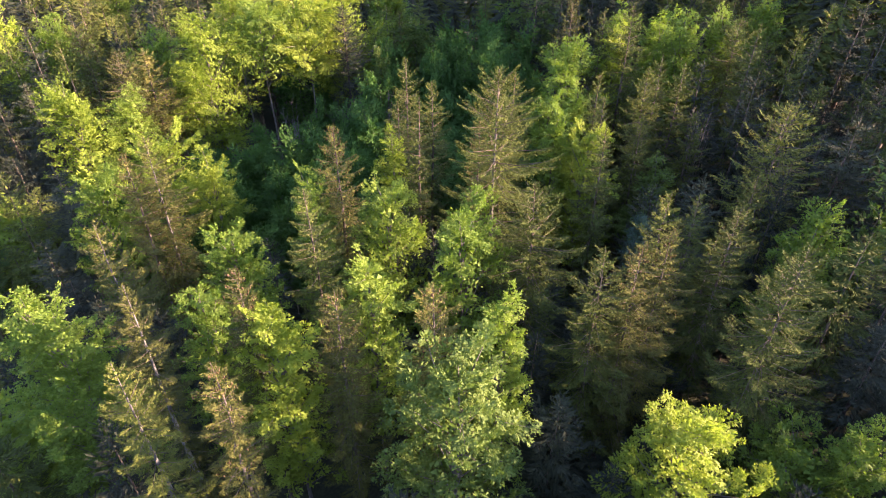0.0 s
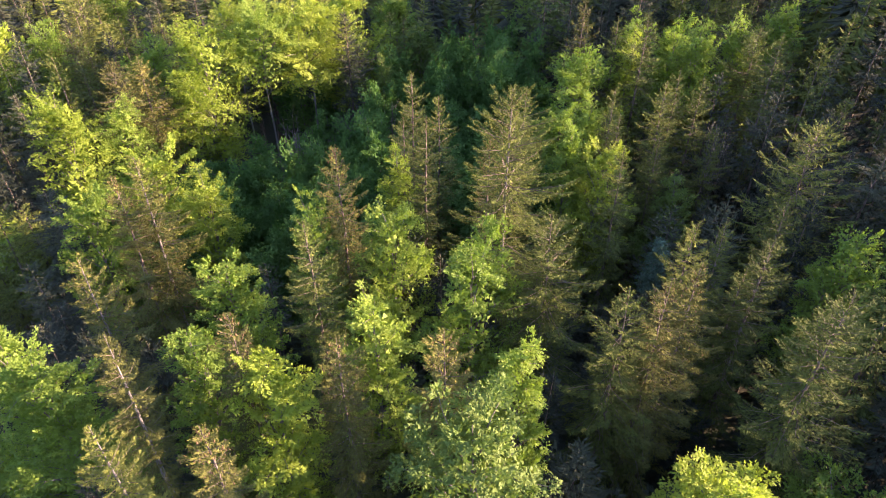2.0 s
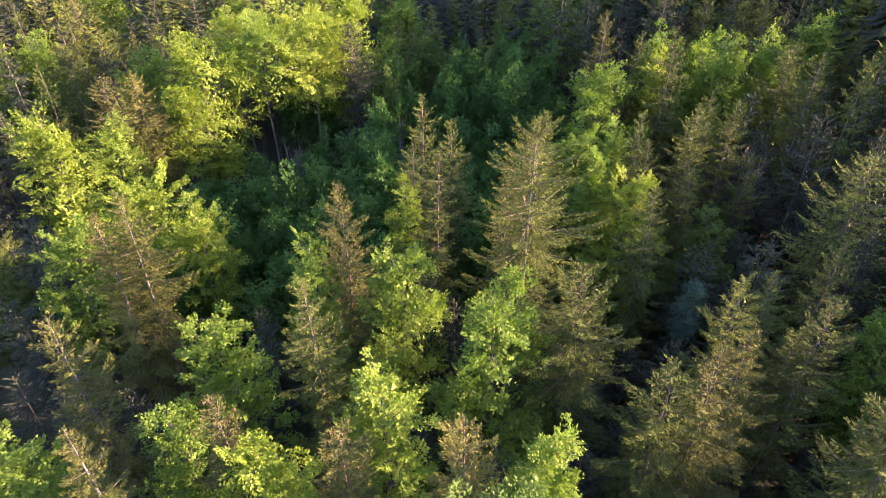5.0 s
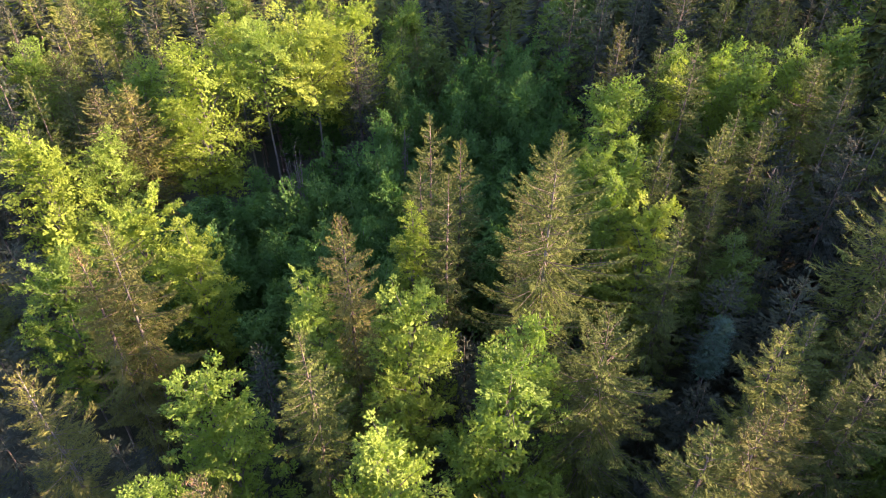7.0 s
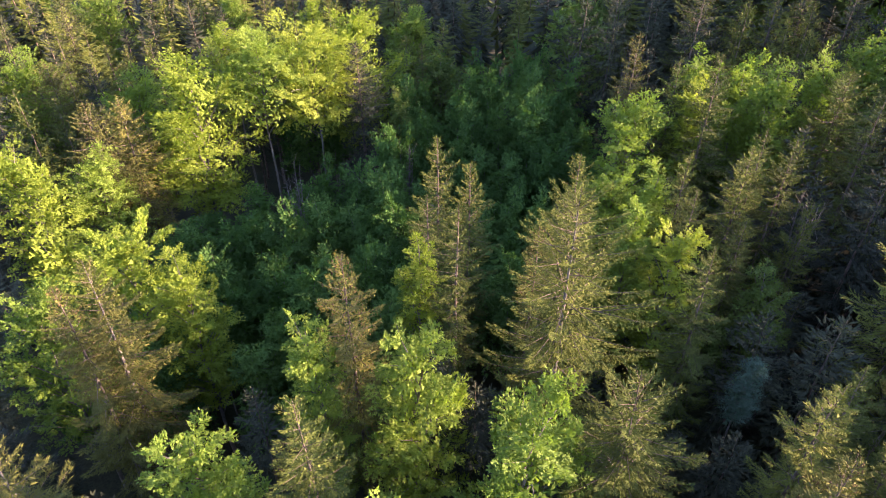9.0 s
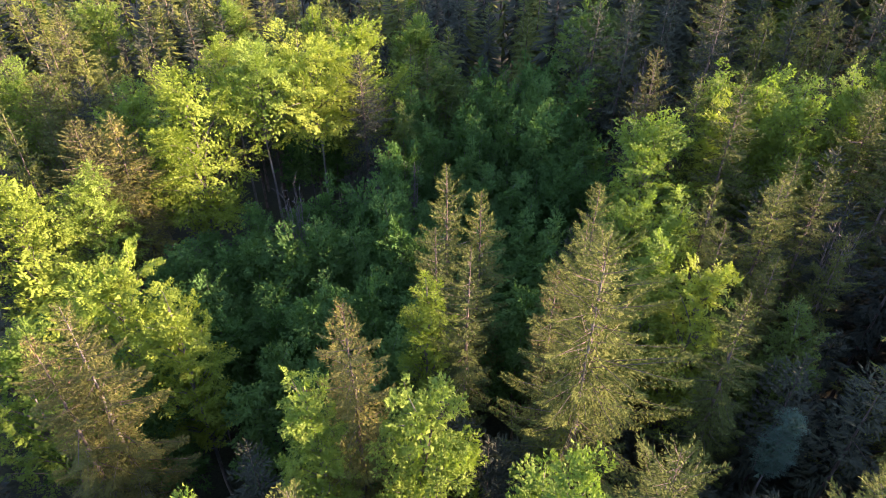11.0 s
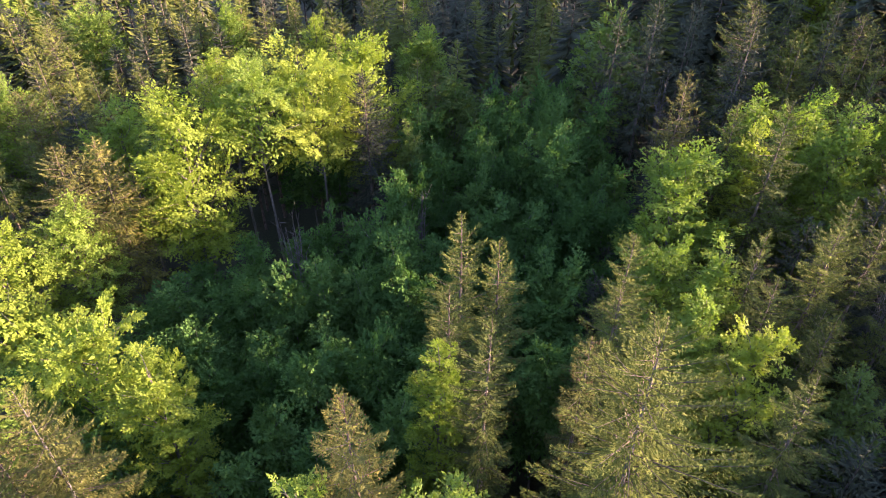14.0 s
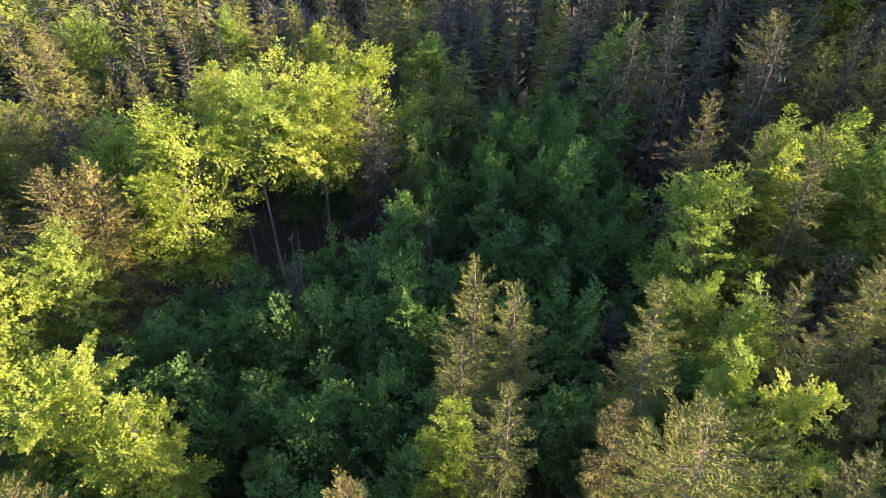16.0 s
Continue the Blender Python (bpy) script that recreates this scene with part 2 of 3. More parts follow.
def spruce_parts(h, r, seed, detail, needles, crown_base=0.3, ragged=0.26, droop=1.0, thin=0.05, wood=None, slope=0.52, cones=0.0):
    """A Norway spruce: trunk, boughs in whorls, side twigs combed along each bough, and branchlets that hang from it."""
    rng = np.random.default_rng(seed)
    pts, radii = trunk_path(h, 0.0095 * h, rng, 0.05)
    wood = wood or BARK_SPRUCE
    low = crown_base * h
    lop = rng.uniform(0.80, 1.20, size=9)
    near = detail >= 0.3
    # boughs
    starts, tips, sags, lens, highs, outs = [], [], [], [], [], []
    z, turn = low, rng.uniform(0, 6)
    while z < h - 0.25:
        f = (z - low) / (h - low)
        full = r * (1 - math.exp(-slope * (h - z) / r)) * min(1.0, 0.75 + 1.5 * f) + 0.10
        count = 4 if f > 0.93 else 5
        for i in range(count):
            turn += 2 * math.pi / count + rng.normal(scale=0.22)
            ln = full * lop[int((turn % 6.283) / 6.284 * 9)] * min(1.28, 1 + rng.normal(scale=ragged))
            if ln < 0.10 or rng.random() < thin:
                continue
            rise = math.radians(-27 * droop + 72 * f ** 1.9 + rng.normal(scale=7))
            zz = z + rng.uniform(-0.16, 0.16)
            starts.append((np.interp(zz, pts[:, 2], pts[:, 0]), np.interp(zz, pts[:, 2], pts[:, 1]), zz))
            outs.append((math.cos(turn), math.sin(turn), 0.0))
            tips.append(ln * math.tan(rise))
            sags.append(ln * (0.13 * (1 - f) + 0.03))
            lens.append(ln)
            highs.append(f)
        z += (0.84 - 0.40 * f) * rng.uniform(0.75, 1.3) * (1.0 if near else 1.15) * (0.72 if r > 3 and near else 1.0)
    start, out, ln, f = (np.array(v) for v in (starts, outs, lens, highs))
    lift, sag = np.array(tips), np.array(sags)

    def along(j, u):
        """The point at the share u of bough j, which sags and turns up again at its end."""
        zed = lift[j] * u + sag[j] * (u ** 3 - np.sin(u * math.pi))
        p = start[j] + out[j] * (ln[j] * u)[:, None]
        p[:, 2] += zed
        return p

    side = np.column_stack([-out[:, 1], out[:, 0], np.zeros(len(out))])
    s = np.array([0.0, 0.9])
    boughs = [(along(np.full(2, j), s), np.array([0.020, 0.004]) * (0.5 + ln[j] / 3)) for j in range(len(ln)) if near or j % 6 == 0]
    # twigs to both sides of the boughs
    total = int(14500 * detail)
    share = ln ** 1.25 + 0.05
    j = rng.choice(len(ln), size=total, p=share / share.sum())
    coarse = min(1.6, math.sqrt(math.pi * r * (h - low) / max(total, 1) / 0.0125))
    u = 0.08 + 0.94 * rng.random(total) ** 0.62
    sign = rng.choice([-1.0, 1.0], size=(total, 1))
    reach = (0.05 + 0.30 * ln[j] ** 0.75 * (1.10 - u)) * rng.random(total) ** 0.8
    at = along(j, u) + side[j] * sign * reach[:, None]
    at[:, 2] -= reach * rng.uniform(0.15, 0.55, size=total) - 0.02
    at += rng.normal(scale=0.030, size=(total, 3))
    fore = unit(np.column_stack([out[j, :2] * ln[j][:, None], lift[j] + sag[j] * (3 * u ** 2 - math.pi * np.cos(u * math.pi))]))
    way = fore * rng.uniform(0.55, 1.0, size=(total, 1)) + side[j] * sign * rng.uniform(0.15, 1.0, size=(total, 1))
    way[:, 2] -= rng.uniform(-0.05, 0.40, size=total) * (1.25 - f[j])
    hang = rng.random(total) < 0.30 * droop * (1 - 0.8 * f[j])
    way[hang] = way[hang] * 0.30 - np.array([0, 0, 1.0])
    size = (0.27 + 0.10 * (1 - u)) * (0.45 + 0.55 * np.minimum(1.0, ln[j] / 1.4)) * rng.uniform(0.6, 1.4, size=total) * coarse
    slim = rng.uniform(0.048, 0.092, size=total) * coarse
    face = out[j] * 0.50 + side[j] * sign * 0.30 + [0, 0, 0.95]
    face[hang] = out[j][hang] + side[j][hang] * sign[hang] * 0.4 + [0, 0, 0.2]
    sets = [(at, unit(way), size, slim, face)]
    # older, denser foliage on the inner boughs and under them
    k = int((1.5 if near else 1.1) * len(ln) * (2.2 * max(1.0, 0.7 * detail) if near else 1.0) * (1.0 + 0.25 * r))
    j = rng.choice(len(ln), size=k, p=share / share.sum())
    u = rng.uniform(0.03, 0.55, size=k)
    at = along(j, u) + side[j] * (rng.normal(scale=0.16, size=k) * ln[j] ** 0.7)[:, None]
    at[:, 2] -= 0.05 + 0.10 * rng.random(k)
    way = out[j] + side[j] * rng.normal(scale=0.5, size=(k, 1)) - np.column_stack([np.zeros((k, 2)), rng.uniform(0.1, 0.7, size=k)])
    big = (0.26 + 0.05 * r) * (min(1.0, 1.2 / math.sqrt(detail)) if near else 1.5)
    sets.append((at, unit(way), big * (0.4 + 0.6 * np.minimum(1, ln[j] / 1.5)) * rng.uniform(0.6, 1.2, size=k), big * rng.uniform(0.25, 0.45, size=k), out[j] * 0.8 + [0, 0, 0.4]))
    # the leading shoot
    k = int(12 + 24 * detail)
    zz = h - rng.random(k) ** 1.1 * 1.2
    a = rng.uniform(0, 6.283, size=k)
    ring = np.column_stack([np.cos(a), np.sin(a), np.zeros(k)])
    sets.append((np.column_stack([np.zeros((k, 2)), zz]), unit(ring + [0, 0, 1] * rng.uniform(0.5, 1.6, size=(k, 1))), 0.14 + (h - zz) * 0.30, np.full(k, 0.06 * coarse), ring + [0, 0, 0.6]))
    crown = blades(*(np.concatenate(v) for v in list(zip(*sets))[:4]), rng, np.concatenate([v[4] for v in sets]), 0.22)
    parts = [("trunk", *tubes([(pts, radii)], 8), wood), ("branchwork", *tubes(boughs, 3), BARK_SPRUCE), ("crown", *crown, needles)]
    if cones:
        j = np.flatnonzero(f > 0.45)
        j = rng.choice(j, size=int(cones))
        u = rng.uniform(0.45, 1.0, size=len(j))
        at = along(j, u) + side[j] * (rng.normal(scale=0.14, size=len(j)) * ln[j])[:, None] - np.array([0, 0, 0.10])
        down = unit(rng.normal(scale=0.25, size=(len(j), 3)) - [0, 0, 1.0])
        parts.append(("cone", *clumps(at, down, rng.uniform(0.13, 0.22, size=len(j)), rng.uniform(0.030, 0.05, size=len(j)), rng, 3, 1), CONE))
    return parts


def far_spruce_parts(h, r, seed, needles, crown_base=0.33, tier=0.50, fringe=5):
    """A spruce of the distance: drooping folded boughs in tiers, each fringed with a few twigs."""
    rng = np.random.default_rng(seed)
    low = crown_base * h
    pts, radii = trunk_path(h, 0.013 * h, rng, 0.04)
    start, out, ln, drop = [], [], [], []
    z, turn = low, rng.uniform(0, 6)
    while z < h - 0.3:
        f = (z - low) / (h - low)
        full = r * (1 - math.exp(-0.55 * (h - z) / r)) + 0.12
        for i in range(5):
            turn += 2 * math.pi / 5 + rng.normal(scale=0.25)
            start.append((0, 0, z + rng.uniform(-0.45, 0.45)))
            out.append((math.cos(turn), math.sin(turn), 0))
            ln.append(full * max(0.25, 1 + rng.normal(scale=0.20)))
            drop.append(math.tan(math.radians(37 - 85 * f ** 2.2 + rng.normal(scale=10))))
        z += tier * (1 - 0.45 * f) * rng.uniform(0.8, 1.2)
    start, out, ln, drop = (np.array(v, float) for v in (start, out, ln, drop))
    n = len(ln)
    side = np.column_stack([-out[:, 1], out[:, 0], np.zeros(n)])
    down = np.array([0, 0, -1.0])
    length, wide = ln[:, None], (0.05 + 0.15 * ln)[:, None]
    tip = start + out * length + down * (ln * drop)[:, None]
    mid = start + out * length * 0.55 + down * ((ln * drop)[:, None] * 0.55 + wide * 0.5)
    left = mid + side * wide * rng.uniform(0.7, 1.2, size=(n, 1)) - out * length * rng.uniform(-0.1, 0.2, size=(n, 1))
    right = mid - side * wide * rng.uniform(0.7, 1.2, size=(n, 1)) - out * length * rng.uniform(-0.1, 0.2, size=(n, 1))
    verts = np.stack([start, left, tip, right], axis=1).reshape(-1, 3)
    faces = (np.arange(n) * 4)[:, None, None] + np.array([(0, 1, 2), (0, 2, 3)])[None]
    j = np.repeat(np.arange(n), fringe)
    k = len(j)
    u, sign = rng.uniform(0.3, 1.0, size=(k, 1)), rng.choice([-1.0, 1.0], size=(k, 1))
    at = start[j] + (tip[j] - start[j]) * u + side[j] * sign * wide[j] * (1.05 - u) * rng.random((k, 1))
    way = unit(out[j] * 0.8 + side[j] * sign * rng.uniform(0.1, 0.8, size=(k, 1)) + down * rng.uniform(0.0, 0.6, size=(k, 1)))
    edge = blades(at, way, (0.28 + 0.12 * ln[j]) * rng.uniform(0.6, 1.3, size=k), (0.08 + 0.025 * ln[j]) * rng.uniform(0.7, 1.3, size=k), rng, out[j] * 0.5 + [0, 0, 0.9])
    return [("trunk", *tubes([(pts[::4], radii[::4])], 5), BARK_SPRUCE), ("crown", *merged((verts, faces.reshape(-1, 3)), edge), needles)]


def leafy_parts(h, r, seed, detail, leaves, crown_base=0.3, tuft=1.0, wood=None, lobes=15, peak=0.0, core=(0.10, 0.52)):
    """A broadleaf tree: trunk, rising limbs, and at the end of each limb a layered spray of twigs set with leaves."""
    rng = np.random.default_rng(seed)
    wood = wood or BARK_BEECH
    low = crown_base * h
    tall = h - low
    pts, radii = trunk_path(h * 0.94, 0.008 * h, rng, 0.10)
    skin = 2 * math.pi * r * tall * 0.74 + math.pi * r * r * 0.6

    def reach(f):
        """The crown's outline at the share f of its height."""
        top = np.maximum(1 - (np.maximum(f - 0.30, 0) / 0.74) ** 1.7, 0.0) ** 0.75
        return r * np.where(f < 0.30, 0.72 + 0.28 * f / 0.30, top) * (1 - peak * np.clip((f - 0.15) / 0.85, 0, 1))

    # the crown is made up of plumes, each round a leading limb, with gaps between them
    plumes = int(min(max(lobes * (tall / r / 4.5) ** 0.7, 7), 26))
    i = np.arange(plumes) + 0.5
    pf = np.interp(i / plumes, [0, 0.5, 0.9, 1], [0.04, 0.44, 0.80, 0.88])
    turn = i * 2.399963 + rng.normal(scale=0.35, size=plumes)
    ahead = np.column_stack([np.cos(turn), np.sin(turn), np.zeros(plumes)])
    stout = r * rng.uniform(0.27, 0.46, size=plumes) * (1.12 - 0.40 * pf) * (1 - 0.5 * peak * pf)
    off = np.maximum(reach(pf) * rng.uniform(0.78, 1.20, size=plumes) - stout, 0.12 * r * (1 - pf))
    middle = ahead * off[:, None] + np.column_stack([np.zeros((plumes, 2)), low + tall * pf * rng.uniform(0.95, 1.02, size=plumes)])
    high = stout * rng.uniform(1.1, 2.1, size=plumes) * (1 + 0.35 * pf)
    high = np.minimum(high, h - 0.1 - middle[:, 2])
    high[-1] = h - 0.1 - middle[-1, 2]
    each = (9 if detail >= 0.5 else 6)
    of = np.repeat(np.arange(plumes), each)
    count = len(of)
    q = (np.tile(np.arange(each), plumes) + rng.uniform(0.2, 0.8, size=count)) / each
    spin = rng.uniform(0, 6.283, size=plumes)[of] + np.arange(count) * 2.399963
    dz = 1 - 1.25 * q
    flat = np.sqrt(np.maximum(1 - dz ** 2, 0.0))
    d = np.column_stack([np.cos(spin) * flat, np.sin(spin) * flat, dz]) + ahead[of] * 0.22
    swell = rng.uniform(0.60, 1.20, size=count)[:, None]
    tip = middle[of] + d * np.column_stack([stout[of], stout[of], high[of]]) * swell
    tip[:, 2] = np.clip(tip[:, 2], low * 0.9, h - 0.1)
    f = np.clip((tip[:, 2] - low) / tall, 0, 1)
    out = unit(d * [1, 1, 0] + ahead[of] * 0.5 + 1e-4)
    wide = np.linalg.norm(tip[:, :2], axis=1)
    # each spray lies in a plane of its own, flat at a plume's foot, upright at its point
    rise = np.radians(np.clip(-8 + 58 * dz + 18 * f + rng.normal(scale=12, size=count), -25, 82))[:, None]
    fore = out * np.cos(rise) + [0, 0, 1] * np.sin(rise)
    side = np.column_stack([-out[:, 1], out[:, 0], rng.normal(scale=0.30, size=count)])
    side = unit(side - fore * np.sum(side * fore, axis=1, keepdims=True))
    up = np.cross(fore, side)
    patch = math.sqrt(skin / count)
    span = (0.54 if detail >= 0.9 else 0.68) * tuft * patch * rng.uniform(0.70, 1.30, size=count)
    # twigs of the sprays
    per = 13 if detail >= 0.5 else 8
    owner = np.repeat(np.arange(count), per)
    n = len(owner)
    w = rng.uniform(-1.25, 0.55, size=n)
    w[::per] = 0.45
    flip = np.where(np.arange(n) % 2 == 0, 1.0, -1.0)
    flip[::per] = 0.0
    S = span[owner]
    foot = tip[owner] + fore[owner] * (w * S)[:, None] + up[owner] * (rng.normal(scale=0.10, size=n) * S)[:, None]
    long = S * (0.86 - 0.40 * (w + 0.3) ** 2).clip(0.28, 1) * rng.uniform(0.65, 1.35, size=n)
    twig = fore[owner] * rng.uniform(0.45, 1.0, size=(n, 1)) + side[owner] * (flip * rng.uniform(0.5, 1.1, size=n))[:, None] + up[owner] * rng.normal(scale=0.22, size=(n, 1)) + np.array([0, 0, 1.0]) * rng.uniform(-0.12, 0.28, size=(n, 1))
    twig = unit(twig)
    # leaves along the twigs
    total = int((29000 * max(detail, 0.92) if detail >= 0.5 else 19000 * detail))
    area = skin * 1.15 / total / 0.33
    blade = min(math.sqrt(area), 0.62)
    share = long ** 1.3
    t = rng.choice(n, size=total, p=share / share.sum())
    u = rng.random(total) ** 0.75
    o = owner[t]
    flip = rng.choice([-1.0, 1.0], size=(total, 1))
    across = unit(np.cross(up[o], twig[t]))
    gap = (0.20 + 0.16 * (1 - u))[:, None] * long[t][:, None] * rng.random((total, 1)) ** 0.8
    at = foot[t] + twig[t] * (long[t] * u)[:, None] + across * flip * gap
    at[:, 2] -= 0.10 * (long[t] * u ** 2)
    at += up[o] * (rng.normal(scale=0.05, size=total) * S[t])[:, None]
    way = twig[t] * rng.uniform(0.4, 1.0, size=(total, 1)) + across * flip * rng.uniform(0.2, 0.9, size=(total, 1)) - np.array([0, 0, 1.0]) * rng.uniform(-0.1, 0.35, size=(total, 1))
    size = blade * rng.uniform(0.65, 1.3, size=total)
    face = up[o] * 0.70 + out[o] * 0.45 + rng.normal(scale=min(0.36, 0.055 / blade), size=(total, 3))
    sets = [(at, unit(way), size, size * rng.uniform(0.50, 0.75, size=total), face)]
    # leaves deep inside the crown
    broad = max(0.40, 1.6 * blade)
    k = int((0.45 if core[1] < 0.6 else 0.9) * skin / broad ** 2)
    g = rng.uniform(0.02, 0.90, size=k)
    a = rng.uniform(0, 6.283, size=k)
    ring = np.column_stack([np.cos(a), np.sin(a), np.zeros(k)])
    inside = ring * (reach(g) * rng.uniform(*core, size=k))[:, None] + np.column_stack([np.zeros((k, 2)), low + tall * g])
    size = broad * rng.uniform(0.6, 1.2, size=k)
    sets.append((inside, unit(rng.normal(size=(k, 3)) + ring * 0.4 - [0, 0, 0.3]), size, size * rng.uniform(0.5, 0.8, size=k), ring + [0, 0, 0.4]))
    crown = blades(*(np.concatenate(v) for v in list(zip(*sets))[:4]), rng, np.concatenate([v[4] for v in sets]), 0.08)
    # limbs from the trunk to the sprays
    paths = []
    for j in range(count):
        if j % (2 if detail >= 0.5 else 4):
            continue
        z0 = min(max(tip[j, 2] - wide[j] * (0.45 + 0.9 * f[j]) - 0.05 * tall, low * 0.85), h * 0.86)
        root = np.array([np.interp(z0, pts[:, 2], pts[:, 0]), np.interp(z0, pts[:, 2], pts[:, 1]), z0])
        knee = root * 0.45 + (tip[j] - fore[j] * span[j]) * 0.55 + [0, 0, 0.04 * r]
        thick = 0.010 * r + 0.016
        paths.append((np.array([root, knee, tip[j] - fore[j] * span[j] * 0.9, tip[j] + fore[j] * span[j] * 0.7]), np.array([thick, thick * 0.7, thick * 0.45, 0.006])))
    return [("trunk", *tubes([(pts, radii)], 8), wood), ("branchwork", *tubes(paths, 3), wood), ("crown", *crown, leaves)]


def made(parts):
    """Meshes for the parts of one tree."""
    return [(name, mesh_of(name, verts, faces, mat)) for name, verts, faces, mat in parts]


def tree(name, x, y, meshes, label, group="", turn=0.0, lean=(0.0, 0.0), scale=(1, 1, 1)):
    """A thing: an empty at the tree's foot with its parts under it."""
    top = new(name)
    top.empty_display_size = 0.5
    top.matrix_world = Matrix.LocRotScale((x, y, ground_z(x, y)), Euler((lean[0], lean[1], turn)), scale)
    for part_name, me in meshes:
        ob = new(part_name, me)
        ob.parent = top
        if part_name in ("branchwork", "cone"):
            tagged(ob, kind="stuff")
    return tagged(top, label, "tree", group)


SEED = [100]


def spruce(x, y, top, r, needles=NEEDLE, label="tall green spruce with drooping boughs among other trees", detail=1.0, base=0.3, thin=0.05, wood=None, cones=0, slope=None):
    SEED[0] += 1
    h = top - ground_z(x, y)
    detail = max(detail, 0.75 if y < 80 else 0.4)
    return tree("spruce_tree", x, y, made(spruce_parts(h, r, SEED[0], detail, needles, base, thin=thin, wood=wood, slope=slope or 0.43 + 0.14 * max(0.0, r - 2.0), cones=cones)), label, "spruces of the wood")


def brown_spruce(x, y, top, r, detail=1.0, base=0.3):
    return spruce(x, y, top, r, NEEDLE_BROWN, "old spruce, its top brown with cones", detail, base, cones=int(190 * detail))


def bleached_spruce(x, y, top, r, detail=1.0, thin=0.10):
    return spruce(x, y, top, r, NEEDLE_BROWN, "thinning old spruce with a pale bare trunk", detail, 0.25, thin, BARK_BARE)


def beech(x, y, top, r, leaves=LEAF_BEECH, label="broadleaf tree in fresh green spring leaf", detail=1.0, base=0.3, tuft=1.0, peak=0.0):
    SEED[0] += 1
    h = top - ground_z(x, y)
    return tree("beech_tree", x, y, made(leafy_parts(h, r, SEED[0], detail, leaves, base, tuft, peak=peak, core=(0.10, 0.52) if detail > 0.9 else (0.15, 0.75))), label, "broadleaf trees of the wood")


def yellow_beech(x, y, top, r, detail=1.0, base=0.3, tuft=1.0, peak=0.0):
    return beech(x, y, top, r, LEAF_YELLOW, "broadleaf tree in bright yellow-green young leaf", detail, base, tuft, peak)


def dull_beech(x, y, top, r, detail=1.0, base=0.3, tuft=1.0):
    return beech(x, y, top, r, LEAF_DULL, "broadleaf tree in dull green leaf", detail, base, tuft)


def bare_shrub(x, y, top, r):
    """A leafless shrub: many thin upright stems that fork."""
    SEED[0] += 1
    rng = np.random.default_rng(SEED[0])
    h = top - ground_z(x, y)
    stems, twigs = [], []
    for _ in range(14):
        a, lean = rng.uniform(0, 6.283), rng.uniform(0.1, 1.0) * r
        tip = np.array([math.cos(a) * lean, math.sin(a) * lean, h * rng.uniform(0.7, 1.0)])
        line = np.array([tip * [0.1, 0.1, 0] - [0, 0, 0.3], tip * [0.35, 0.35, 0.5], tip])
        stems.append((line, np.array([0.08, 0.05, 0.012])))
        for _ in range(12):
            f = rng.uniform(0.2, 0.97)
            root = line[1] * (1 - f) + tip * f
            way = unit(rng.normal(size=3) * [0.5, 0.5, 0.2] + [0, 0, 0.8])
            twigs.append((np.array([root, root + way * rng.uniform(0.5, 1.5)]), np.array([0.024, 0.006])))
    parts = [("stem", *tubes(stems, 4), BARK_BARE), ("branchwork", *tubes(twigs, 3), BARK_BARE)]
    return tagged(tree("bare_shrub", x, y, made(parts), "leafless grey shrub among green undergrowth"), category="shrub")


# ---- the trees that stand out, from near to far ----
yellow_beech(12.6, 19.2, 19.9, 3.4, detail=1.30)
beech(20.0, 20.9, 14.7, 3.9, detail=0.91)
beech(22.7, 20.5, 16.2, 2.5, detail=0.96)
beech(-20.0, 23.4, 22.6, 3.0, detail=1.20)
beech(-23.1, 25.3, 21.8, 2.5, detail=1.19)
bleached_spruce(-14.7, 21.8, 24.6, 1.3, detail=1.50)
spruce(-14.0, 18.1, 23.4, 1.5, detail=1.44, thin=0.12, wood=BARK_BARE, label="thinning olive-green spruce with a pale bare trunk")
brown_spruce(-9.8, 18.1, 23.5, 1.3, detail=1.45)
yellow_beech(-8.8, 23.3, 22.9, 2.6, detail=1.20)
beech(-13.1, 25.0, 22.3, 2.1, detail=1.20)
brown_spruce(-10.3, 23.9, 23.9, 1.3, detail=1.47)
dull_beech(0.7, 19.7, 22.9, 3.8, detail=1.20)
beech(3.0, 23.3, 23.9, 1.8, detail=1.20)
brown_spruce(-0.5, 23.6, 23.3, 1.7, detail=1.42)
brown_spruce(-5.4, 23.4, 23.0, 2.0, detail=1.41)
beech(-4.2, 27.3, 22.5, 2.6, detail=1.20)
beech(-13.0, 30.9, 22.2, 2.6, detail=1.20)
bleached_spruce(-20.3, 29.7, 22.7, 2.3, detail=1.36)
brown_spruce(11.2, 27.8, 22.9, 2.4, detail=1.42)
brown_spruce(13.5, 29.8, 22.1, 2.4, detail=1.33)
spruce(8.9, 27.2, 22.8, 2.6, detail=1.36)
spruce(14.1, 32.6, 23.2, 2.1, detail=1.43)
spruce(18.1, 24.5, 24.8, 3.3, detail=1.7)
beech(25.4, 34.6, 21.6, 2.6, detail=0.89)
spruce(17.8, 31.0, 23.2, 2.0, detail=1.30)
spruce(21.7, 37.1, 22.1, 1.3, detail=1.03)
spruce(26.5, 44.1, 24.1, 4.4, detail=0.80)
beech(-9.5, 37.6, 22.5, 1.9, detail=1.20)
beech(15.6, 40.5, 16.7, 0.95, LEAF_SALLOW, "rounded grey-blue sallow bush between dark spruces", 0.8, 0.66, 1.5)
beech(1.3, 31.2, 23.1, 3.7, detail=1.40)
beech(-3.9, 37.1, 21.4, 3.2, detail=1.20)
brown_spruce(-7.7, 39.8, 24.2, 2.3, detail=1.49)
yellow_beech(-4.2, 46.2, 21.4, 1.9, detail=1.08)
